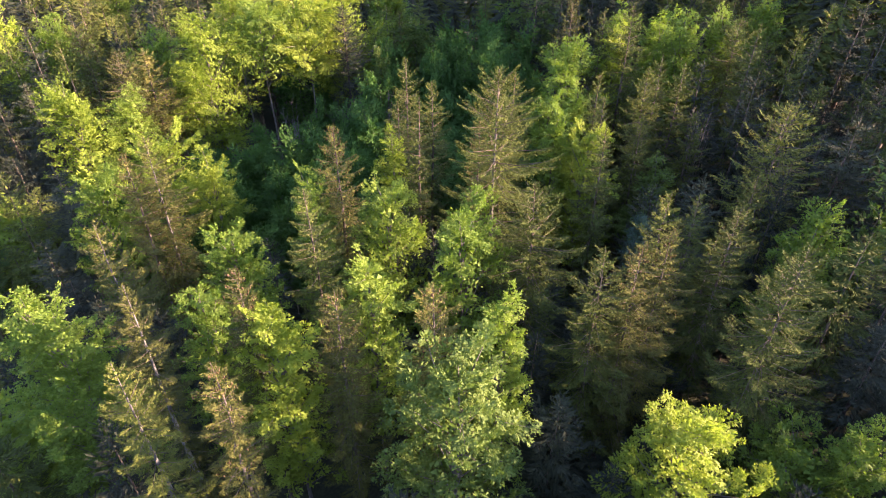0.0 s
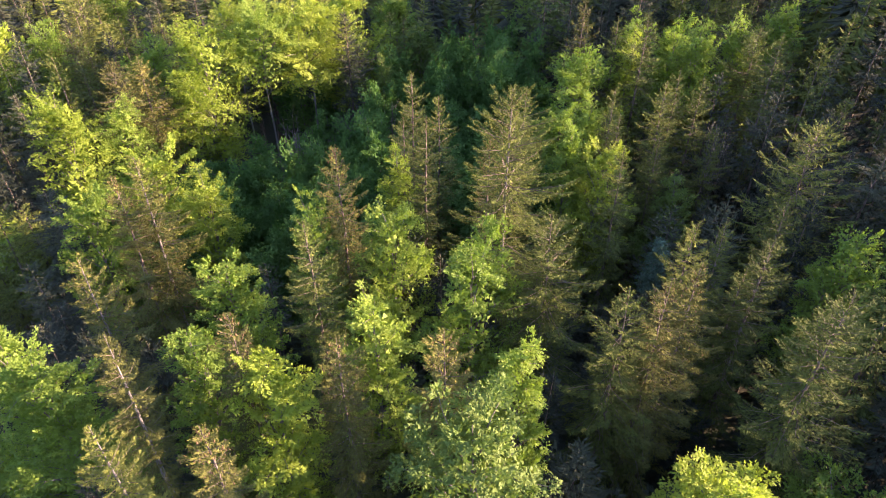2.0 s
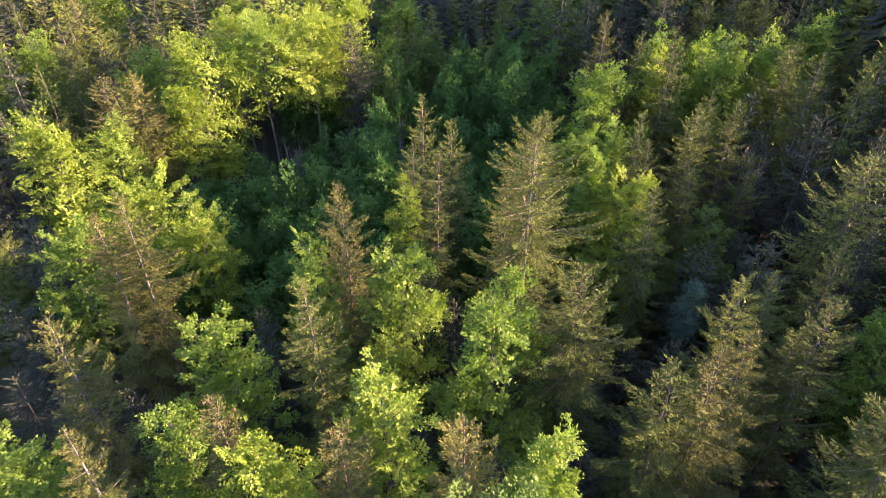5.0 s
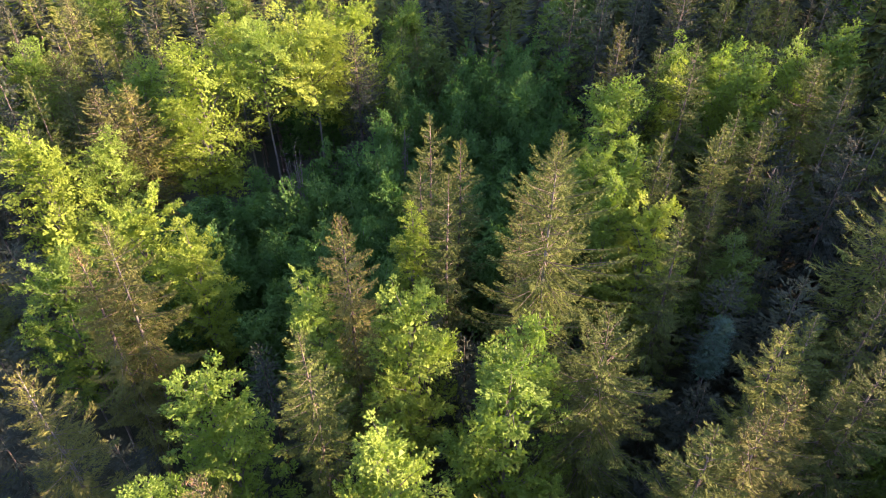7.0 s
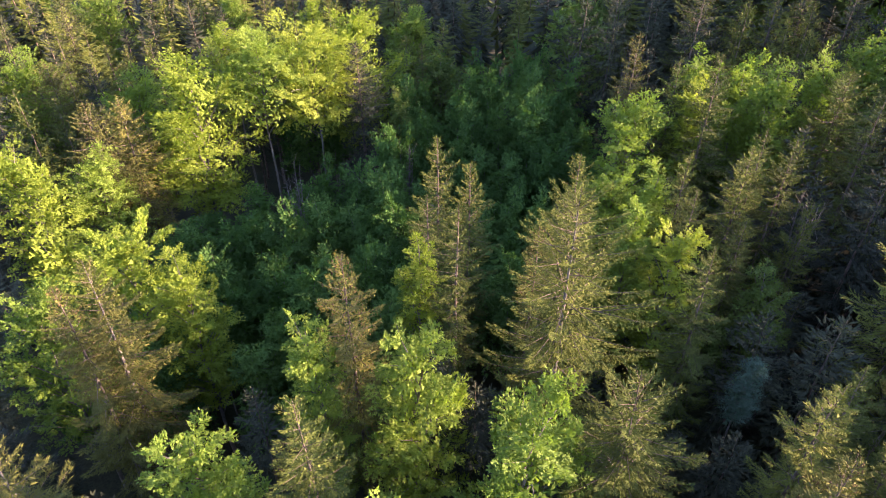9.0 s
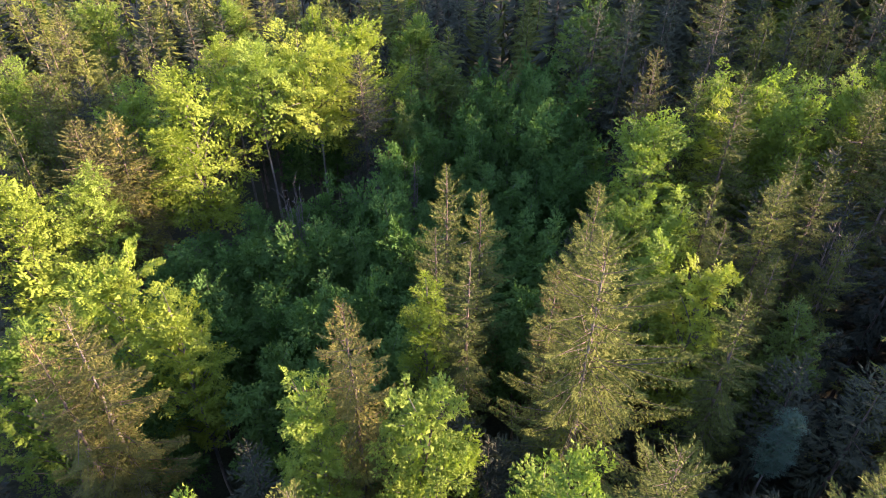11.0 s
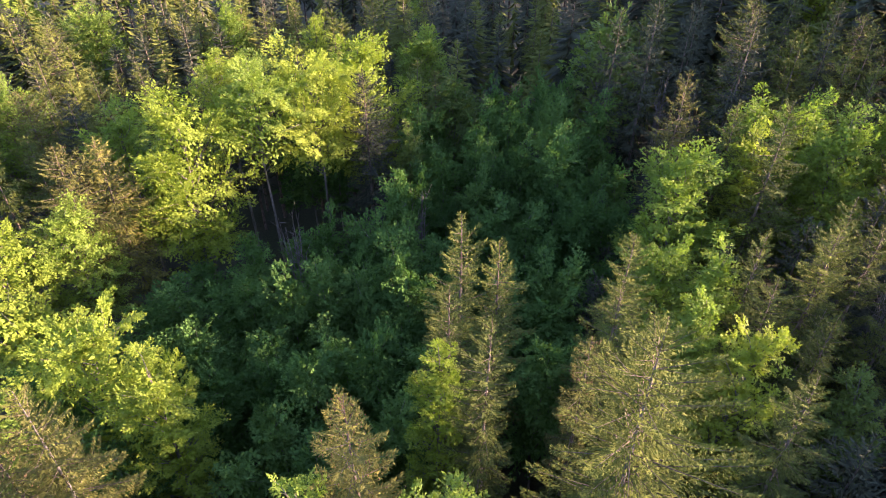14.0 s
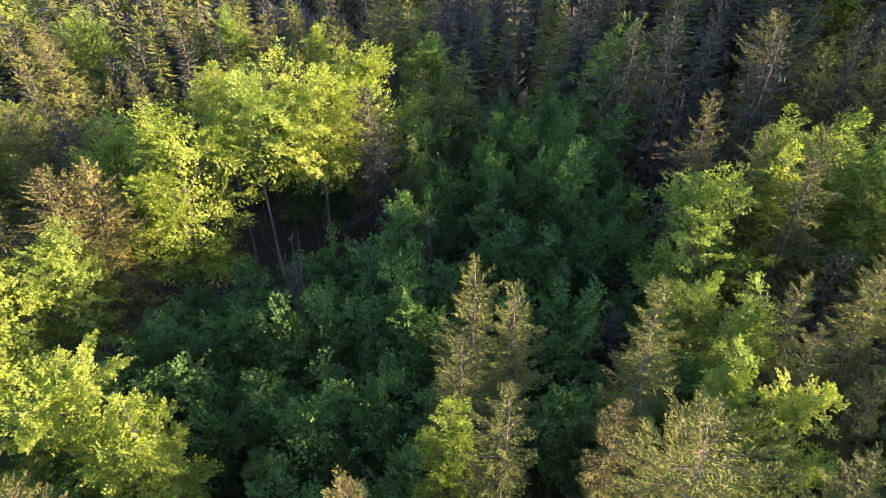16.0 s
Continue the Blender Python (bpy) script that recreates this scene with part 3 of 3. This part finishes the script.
spruce(3.7, 39.5, 28.4, 3.5, slope=0.92, detail=4.3, base=0.2, wood=BARK_BARE, label="tall broad spruce with a pale grey trunk and drooping boughs")
spruce(5.6, 32.6, 23.9, 3.6, detail=2.2)
spruce(-7.9, 30.0, 24.9, 1.8, detail=1.50)
spruce(-3.2, 51.7, 24.9, 1.9, detail=0.97)
spruce(-1.0, 52.7, 22.6, 1.9, detail=0.89)
spruce(-3.8, 48.9, 22.3, 1.8, detail=1.00)
spruce(-1.8, 44.1, 24.6, 1.7, detail=1.30)
brown_spruce(2.9, 44.9, 22.7, 1.3, detail=1.19)
spruce(5.2, 49.1, 22.7, 2.0, detail=1.01)
spruce(6.3, 51.9, 23.7, 1.4, detail=0.94)
beech(10.4, 57.1, 19.7, 2.7, detail=0.73)
beech(12.0, 53.5, 22.4, 2.3, detail=0.87, peak=0.4)
spruce(13.9, 52.9, 23.2, 1.5, detail=0.91)
spruce(18.4, 53.7, 23.5, 1.9, detail=0.90)
spruce(20.2, 56.0, 23.8, 1.8, detail=0.84)
spruce(22.1, 55.2, 23.3, 2.0, detail=0.85)
beech(9.8, 49.3, 22.4, 2.3, detail=1.00, peak=0.6)
yellow_beech(12.5, 47.8, 21.1, 2.9, detail=1.03)
spruce(13.9, 50.4, 22.0, 1.4, detail=0.96)
spruce(18.6, 52.3, 18.3, 1.7, detail=0.83)
spruce(17.2, 49.4, 20.2, 1.5, detail=0.96)
spruce(12.3, 42.8, 22.7, 2.1, detail=1.32)
spruce(23.2, 52.5, 19.8, 2.1, detail=0.86)
dull_beech(18.5, 47.1, 17.9, 2.3, detail=0.98)
spruce(17.3, 35.6, 21.2, 1.3, detail=1.27)
spruce(17.4, 31.9, 20.4, 1.9, detail=1.19)
beech(13.6, 65.5, 23.0, 4.4, detail=0.62)
brown_spruce(14.6, 71.9, 25.7, 2.2, detail=0.56)
spruce(17.3, 68.0, 24.9, 1.9, detail=0.61)
spruce(19.3, 64.5, 26.2, 2.7, detail=0.69)
yellow_beech(18.8, 66.8, 23.7, 2.0, detail=0.61)
beech(19.9, 70.1, 25.1, 2.8, detail=0.58)
beech(25.3, 72.5, 23.4, 3.7, detail=0.55)
beech(26.1, 68.1, 24.7, 3.1, detail=0.61)
beech(31.3, 69.6, 24.7, 3.1, detail=0.59)
spruce(31.5, 66.6, 24.2, 4.4, detail=0.59)
spruce(30.3, 59.8, 25.6, 1.6, detail=0.64)
beech(38.5, 76.1, 24.0, 3.8, detail=0.55)
spruce(26.3, 89.9, 26.8, 4.4, detail=0.39)
spruce(39.5, 92.5, 24.6, 4.4, detail=0.37)
spruce(35.5, 100.3, 24.6, 4.4, detail=0.34)
yellow_beech(-39.6, 61.5, 19.3, 4.0, detail=0.61)
yellow_beech(-25.0, 49.1, 19.9, 4.8, detail=1.7)
yellow_beech(-20.1, 46.6, 19.0, 2.7, detail=1.4)
beech(-27.9, 43.1, 19.0, 3.3, detail=1.4)
bleached_spruce(-21.7, 40.7, 23.0, 2.9, detail=2.2)
brown_spruce(-22.9, 39.4, 22.3, 2.3, detail=1.33)
beech(-35.6, 65.2, 16.8, 3.1, detail=0.55)
brown_spruce(-36.9, 69.0, 19.9, 4.2, detail=0.52)
brown_spruce(-35.2, 71.9, 19.0, 4.1, detail=0.48)
brown_spruce(-49.6, 84.3, 18.4, 4.3, detail=0.37)
beech(-54.4, 87.0, 17.9, 4.6, detail=0.55)
spruce(-61.1, 109.3, 17.9, 4.4, detail=0.34)
beech(-37.7, 80.1, 18.7, 4.6, detail=0.55, base=0.2)
yellow_beech(-29.7, 76.0, 22.3, 4.9, detail=0.55, base=0.2)
yellow_beech(-28.4, 86.0, 21.6, 3.7, detail=0.55, base=0.6)
beech(-23.6, 81.0, 22.6, 4.5, detail=0.55, base=0.6)
yellow_beech(-18.8, 84.5, 22.4, 5.7, detail=0.55, base=0.5)
yellow_beech(-14.5, 90.8, 22.5, 5.8, detail=0.55)
spruce(-13.1, 82.8, 21.8, 3.6, NEEDLE_SHADE, "dark spruce before bright broadleaf crowns", detail=0.9)
beech(-9.1, 112.0, 16.5, 4.7, detail=0.55)
brown_spruce(-6.4, 93.1, 18.0, 1.3, detail=0.34)
dull_beech(-4.0, 93.9, 16.7, 5.0, detail=0.55)
dull_beech(-8.7, 84.0, 15.3, 1.7, detail=0.55)
bare_shrub(-17.8, 68.0, 15.2, 1.4)
bare_shrub(-7.2, 74.0, 14.8, 1.5)
bare_shrub(19.3, 90.0, 20.2, 1.8)
bare_shrub(24.8, 55.0, 19.8, 1.5)
spruce(-63.5, 113.8, 17.9, 4.4, detail=0.34)
spruce(-56.2, 109.3, 13.4, 2.3, detail=0.34)
spruce(-51.2, 105.8, 13.4, 2.2, detail=0.34)
spruce(-47.5, 105.1, 13.4, 2.0, detail=0.34)
spruce(-43.9, 105.1, 13.9, 2.0, detail=0.34)
beech(-63.8, 125.0, 16.7, 4.6, detail=0.55)
spruce(-48.1, 125.7, 17.9, 4.4, detail=0.34)
beech(-40.1, 121.9, 17.9, 3.8, detail=0.55)
spruce(-33.6, 120.1, 17.9, 2.4, detail=0.34)
spruce(-29.4, 122.1, 17.9, 2.5, detail=0.34)
yellow_beech(-25.0, 115.3, 17.9, 2.7, detail=0.55)
spruce(-17.6, 124.7, 17.9, 4.0, detail=0.34)
beech(-8.7, 112.8, 16.7, 3.1, detail=0.55)
spruce(-11.3, 118.2, 16.7, 1.9, detail=0.34)
spruce(12.5, 116.1, 18.4, 2.8, detail=0.34)
spruce(7.6, 118.3, 15.6, 2.6, detail=0.34)
dull_beech(20.5, 115.0, 17.9, 4.4, detail=0.55)
dull_beech(14.4, 110.4, 14.2, 4.4, detail=0.55)

# ---- young growth in the hollow ----
PLACED = [(o.location.x, o.location.y) for o in scene.objects if o.parent is None and o.get("category") == "tree"]


def clear_of(x, y, gap):
    return all((x - a) ** 2 + (y - b) ** 2 > gap * gap for a, b in PLACED)


rng = np.random.default_rng(7)
YOUNG = [made(leafy_parts(14.0, 2.4, 900 + i, 0.34, LEAF_YOUNG, 0.28, 1.15, lobes=7, peak=(0.15, 0.5, 0.3)[i % 3], core=(0.30, 0.74))) for i in range(7)]


def young_tree(x, y, top, r):
    h = top - ground_z(x, y)
    i = int(rng.integers(len(YOUNG)))
    PLACED.append((x, y))
    return tree("young_tree", x, y, YOUNG[i], "young broadleaf tree, dark green, in dense thicket", "young growth in the hollow",
                turn=rng.uniform(0, 6.28), scale=(r / 2.4, r / 2.4, h / 14.0))


young_tree(-26.4, 61.9, 10.9, 2.1)
young_tree(-22.1, 55.6, 12.4, 2.1)
young_tree(-20.4, 62.2, 11.9, 2.1)
young_tree(-16.6, 60.4, 14.0, 2.1)
young_tree(-14.0, 61.3, 14.1, 2.1)
young_tree(-8.4, 61.6, 16.2, 2.1)
young_tree(-16.5, 55.1, 13.1, 2.1)
young_tree(-10.9, 53.4, 14.3, 2.1)
young_tree(-12.7, 51.0, 15.7, 2.1)
young_tree(-8.5, 51.4, 16.2, 2.1)
young_tree(-6.9, 59.8, 15.0, 2.1)
young_tree(-0.3, 89.2, 15.7, 2.1)
young_tree(-22.4, 61.5, 11.3, 2.1)
young_tree(-9.1, 72.4, 16.0, 2.1)
young_tree(-1.7, 76.7, 13.7, 2.1)
young_tree(-19.5, 52.1, 12.1, 2.1)
young_tree(7.2, 68.7, 16.0, 2.1)
young_tree(3.0, 80.1, 16.0, 2.1)
young_tree(-15.5, 69.7, 13.2, 2.1)
young_tree(6.9, 88.5, 16.8, 2.1)
young_tree(2.0, 85.7, 16.5, 2.1)
young_tree(7.1, 72.2, 14.3, 2.1)
for j in range(20):
    for i in range(21):
        x, y = -36 + i * 2.8 + rng.uniform(-0.9, 0.9), 45 + j * 2.8 + rng.uniform(-0.9, 0.9)
        edge = -33 + 0.10 * (y - 45)
        if x < edge or x > 13 - 0.02 * (y - 45) or not clear_of(x, y, 2.2):
            continue
        if (y < 50 and x > -6) or (-31 < x < -10 and 72 < y < 88):
            continue
        if y > 90 + 3.0 * math.sin(x / 4) + (5 if x > -9 else 0):
            continue
        young_tree(x, y, (12.0 if y < 56 else 10.6 if x > -16 else 8.0) + 0.07 * (y - 45) + 0.11 * (x + 20) * 0.5 + rng.normal(scale=1.3), rng.uniform(1.6, 2.5))

# ---- the wood beyond and to the sides ----
# Every other spruce of the wood takes the needles with shade in their colour.
NEEDLES = (NEEDLE_SHADE, NEEDLE, NEEDLE_SHADE, NEEDLE)
FAR_SPRUCE = [far_spruce_parts(20.0, 2.3, 700 + i, NEEDLES[i % 4]) for i in range(8)]
TALL_SPRUCE = [far_spruce_parts(30.0, 2.8, 760 + i, NEEDLES[i % 4], 0.35, 0.55, 4) for i in range(5)]
TINY_SPRUCE = [far_spruce_parts(20.0, 2.3, 780 + i, NEEDLES[i % 4], 0.35, 0.85, 3) for i in range(5)]
FAR_LEAFY = [leafy_parts(17.0, 3.2, 800 + i, 0.10, (LEAF_BEECH, LEAF_DULL, LEAF_YELLOW)[i % 3], 0.35) for i in range(6)]
SIDE_SPRUCE = [made(spruce_parts(20.0, 2.4, 720 + i, 0.29, NEEDLES[i % 4], 0.4)) for i in range(8)]
# Filler spruces for gaps that are only deep shade, dark in colour themselves.
GAP_SPRUCE = [made(spruce_parts(16.0, 2.0, 740 + i, 0.19, NEEDLE_SHADE, 0.18)) for i in range(5)]
SIDE_LEAFY = [made(leafy_parts(17.0, 3.2, 820 + i, 0.24, (LEAF_BEECH, LEAF_DULL, LEAF_YELLOW)[i % 3], 0.3)) for i in range(6)]


def joined_wood(name, trees, label):
    """Many far trees in one mesh: [(parts, matrix), ...]."""
    mats, verts, faces, slots, base = [], [], [], [], 0
    for parts, m in trees:
        turn, shift = np.array(m.to_3x3()), np.array(m.translation)
        for part_name, v, f, mat in parts:
            if part_name == "branchwork":
                continue
            if mat not in mats:
                mats.append(mat)
            if f.shape[1] == 4:
                f = np.concatenate([f[:, [0, 1, 2]], f[:, [0, 2, 3]]])
            verts.append(v @ turn.T + shift)
            faces.append(f + base)
            slots.append(np.full(len(f), mats.index(mat), dtype=np.int32))
            base += len(v)
    me = mesh_of(name, np.concatenate(verts), np.concatenate(faces), mats[0])
    for mat in mats[1:]:
        me.materials.append(mat)
    me.polygons.foreach_set("material_index", np.concatenate(slots))
    tagged(new(name, me), label, "trees", kind="stuff")


def fill(x0, x1, y0, y1, step, top, leafy, gap, far=None, low=False):
    """Scatters further trees over a stretch of the wood where none stands yet; into the lists of far, if given, else as things."""
    for yy in np.arange(y0, y1, step):
        for xx in np.arange(x0, x1, step):
            x, y = xx + rng.uniform(-0.45, 0.45) * step, yy + rng.uniform(-0.45, 0.45) * step
            broad = rng.random() < leafy
            pick, turn, tall, size = int(rng.integers(24)), rng.uniform(0, 6.28), rng.normal(scale=2.1), rng.uniform(0.85, 1.3)
            if not clear_of(x, y, gap) or abs(x) > 16 + 0.80 * max(y - 2, 12) and x < 0 or x > 40 + 1.6 * max(y, 20):
                continue
            PLACED.append((x, y))
            h = top(x, y) + tall - (2.5 if broad else 0) - ground_z(x, y)
            scale = (size, size, h / (17 if broad else 20))
            if far:
                parts = FAR_LEAFY[pick % 6] if broad else TINY_SPRUCE[pick % 5] if y > 138 or y < 8 or x > 66 else TALL_SPRUCE[pick % 5] if h > 26 else FAR_SPRUCE[pick % 8]
                if not broad and h > 26 and 8 <= y <= 138 and x <= 66:
                    scale = (size, size, h / 30)
                far[broad].append((parts, Matrix.LocRotScale((x, y, ground_z(x, y)), Euler((0, 0, turn)), scale)))
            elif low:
                tree("spruce_tree", x, y, GAP_SPRUCE[pick % 5], "low dark spruce added to fill a shaded gap under taller trees", "spruces of the wood", turn, scale=(size, size, h / 16))
            elif broad:
                tree("beech_tree", x, y, SIDE_LEAFY[pick % 6], "broadleaf tree of the wood, partly in shade", "broadleaf trees of the wood", turn, scale=scale)
            else:
                tree("spruce_tree", x, y, SIDE_SPRUCE[pick % 8], "dark spruce in the dense wood", "spruces of the wood", turn, scale=scale)


FAR = ([], [])
fill(-70, -40, 60, 100, 5.0, lambda x, y: 17.5, 0.12, 4.0)
fill(-46, -24, 20, 60, 4.2, lambda x, y: 13.2, 0.2, 3.2)
# The low fills are added to darken gaps and keep sun off lower crowns.
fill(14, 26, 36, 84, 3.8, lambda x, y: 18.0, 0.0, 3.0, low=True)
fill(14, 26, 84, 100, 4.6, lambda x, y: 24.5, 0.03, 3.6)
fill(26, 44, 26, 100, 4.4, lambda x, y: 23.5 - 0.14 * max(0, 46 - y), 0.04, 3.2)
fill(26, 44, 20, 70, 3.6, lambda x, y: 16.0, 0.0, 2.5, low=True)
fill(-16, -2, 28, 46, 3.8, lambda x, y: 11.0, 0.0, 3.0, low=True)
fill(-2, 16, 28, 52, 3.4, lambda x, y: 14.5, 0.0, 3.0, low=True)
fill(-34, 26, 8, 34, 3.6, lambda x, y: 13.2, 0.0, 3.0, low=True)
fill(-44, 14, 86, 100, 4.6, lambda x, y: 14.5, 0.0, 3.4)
# Tops rise to the right so that the far trees shade one another.
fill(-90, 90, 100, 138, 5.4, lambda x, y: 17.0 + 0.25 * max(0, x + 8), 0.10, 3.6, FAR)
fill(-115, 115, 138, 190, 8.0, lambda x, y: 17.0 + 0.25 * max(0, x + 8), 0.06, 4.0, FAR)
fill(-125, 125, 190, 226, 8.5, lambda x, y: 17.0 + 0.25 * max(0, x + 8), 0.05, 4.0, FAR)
# Added trees on the right, largely out of view, tall enough to cast shade.
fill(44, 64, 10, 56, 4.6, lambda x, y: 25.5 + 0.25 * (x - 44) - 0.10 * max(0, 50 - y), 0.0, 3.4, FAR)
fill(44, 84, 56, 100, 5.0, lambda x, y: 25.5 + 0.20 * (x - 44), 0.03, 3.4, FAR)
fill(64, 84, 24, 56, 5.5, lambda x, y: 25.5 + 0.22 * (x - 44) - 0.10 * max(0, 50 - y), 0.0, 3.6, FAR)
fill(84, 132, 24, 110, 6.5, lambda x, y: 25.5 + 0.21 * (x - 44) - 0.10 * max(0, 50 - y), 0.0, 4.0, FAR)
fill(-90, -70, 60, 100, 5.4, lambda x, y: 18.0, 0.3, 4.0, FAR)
# Unseen trees on the near right, added to block the low sun.
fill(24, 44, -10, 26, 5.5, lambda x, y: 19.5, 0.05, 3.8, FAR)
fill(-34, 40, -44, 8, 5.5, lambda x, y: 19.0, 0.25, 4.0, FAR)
# More added low spruces, which cover ground the sun would light.
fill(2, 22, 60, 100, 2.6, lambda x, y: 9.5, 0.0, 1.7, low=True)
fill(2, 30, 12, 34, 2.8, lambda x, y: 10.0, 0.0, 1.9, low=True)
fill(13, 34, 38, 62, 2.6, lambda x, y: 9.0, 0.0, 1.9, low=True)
joined_wood("far_spruces", FAR[0], "dense dark spruces of the far wood, with shade trees added out of view")
joined_wood("far_broadleaf_trees", FAR[1], "scattered broadleaf trees of the far wood")
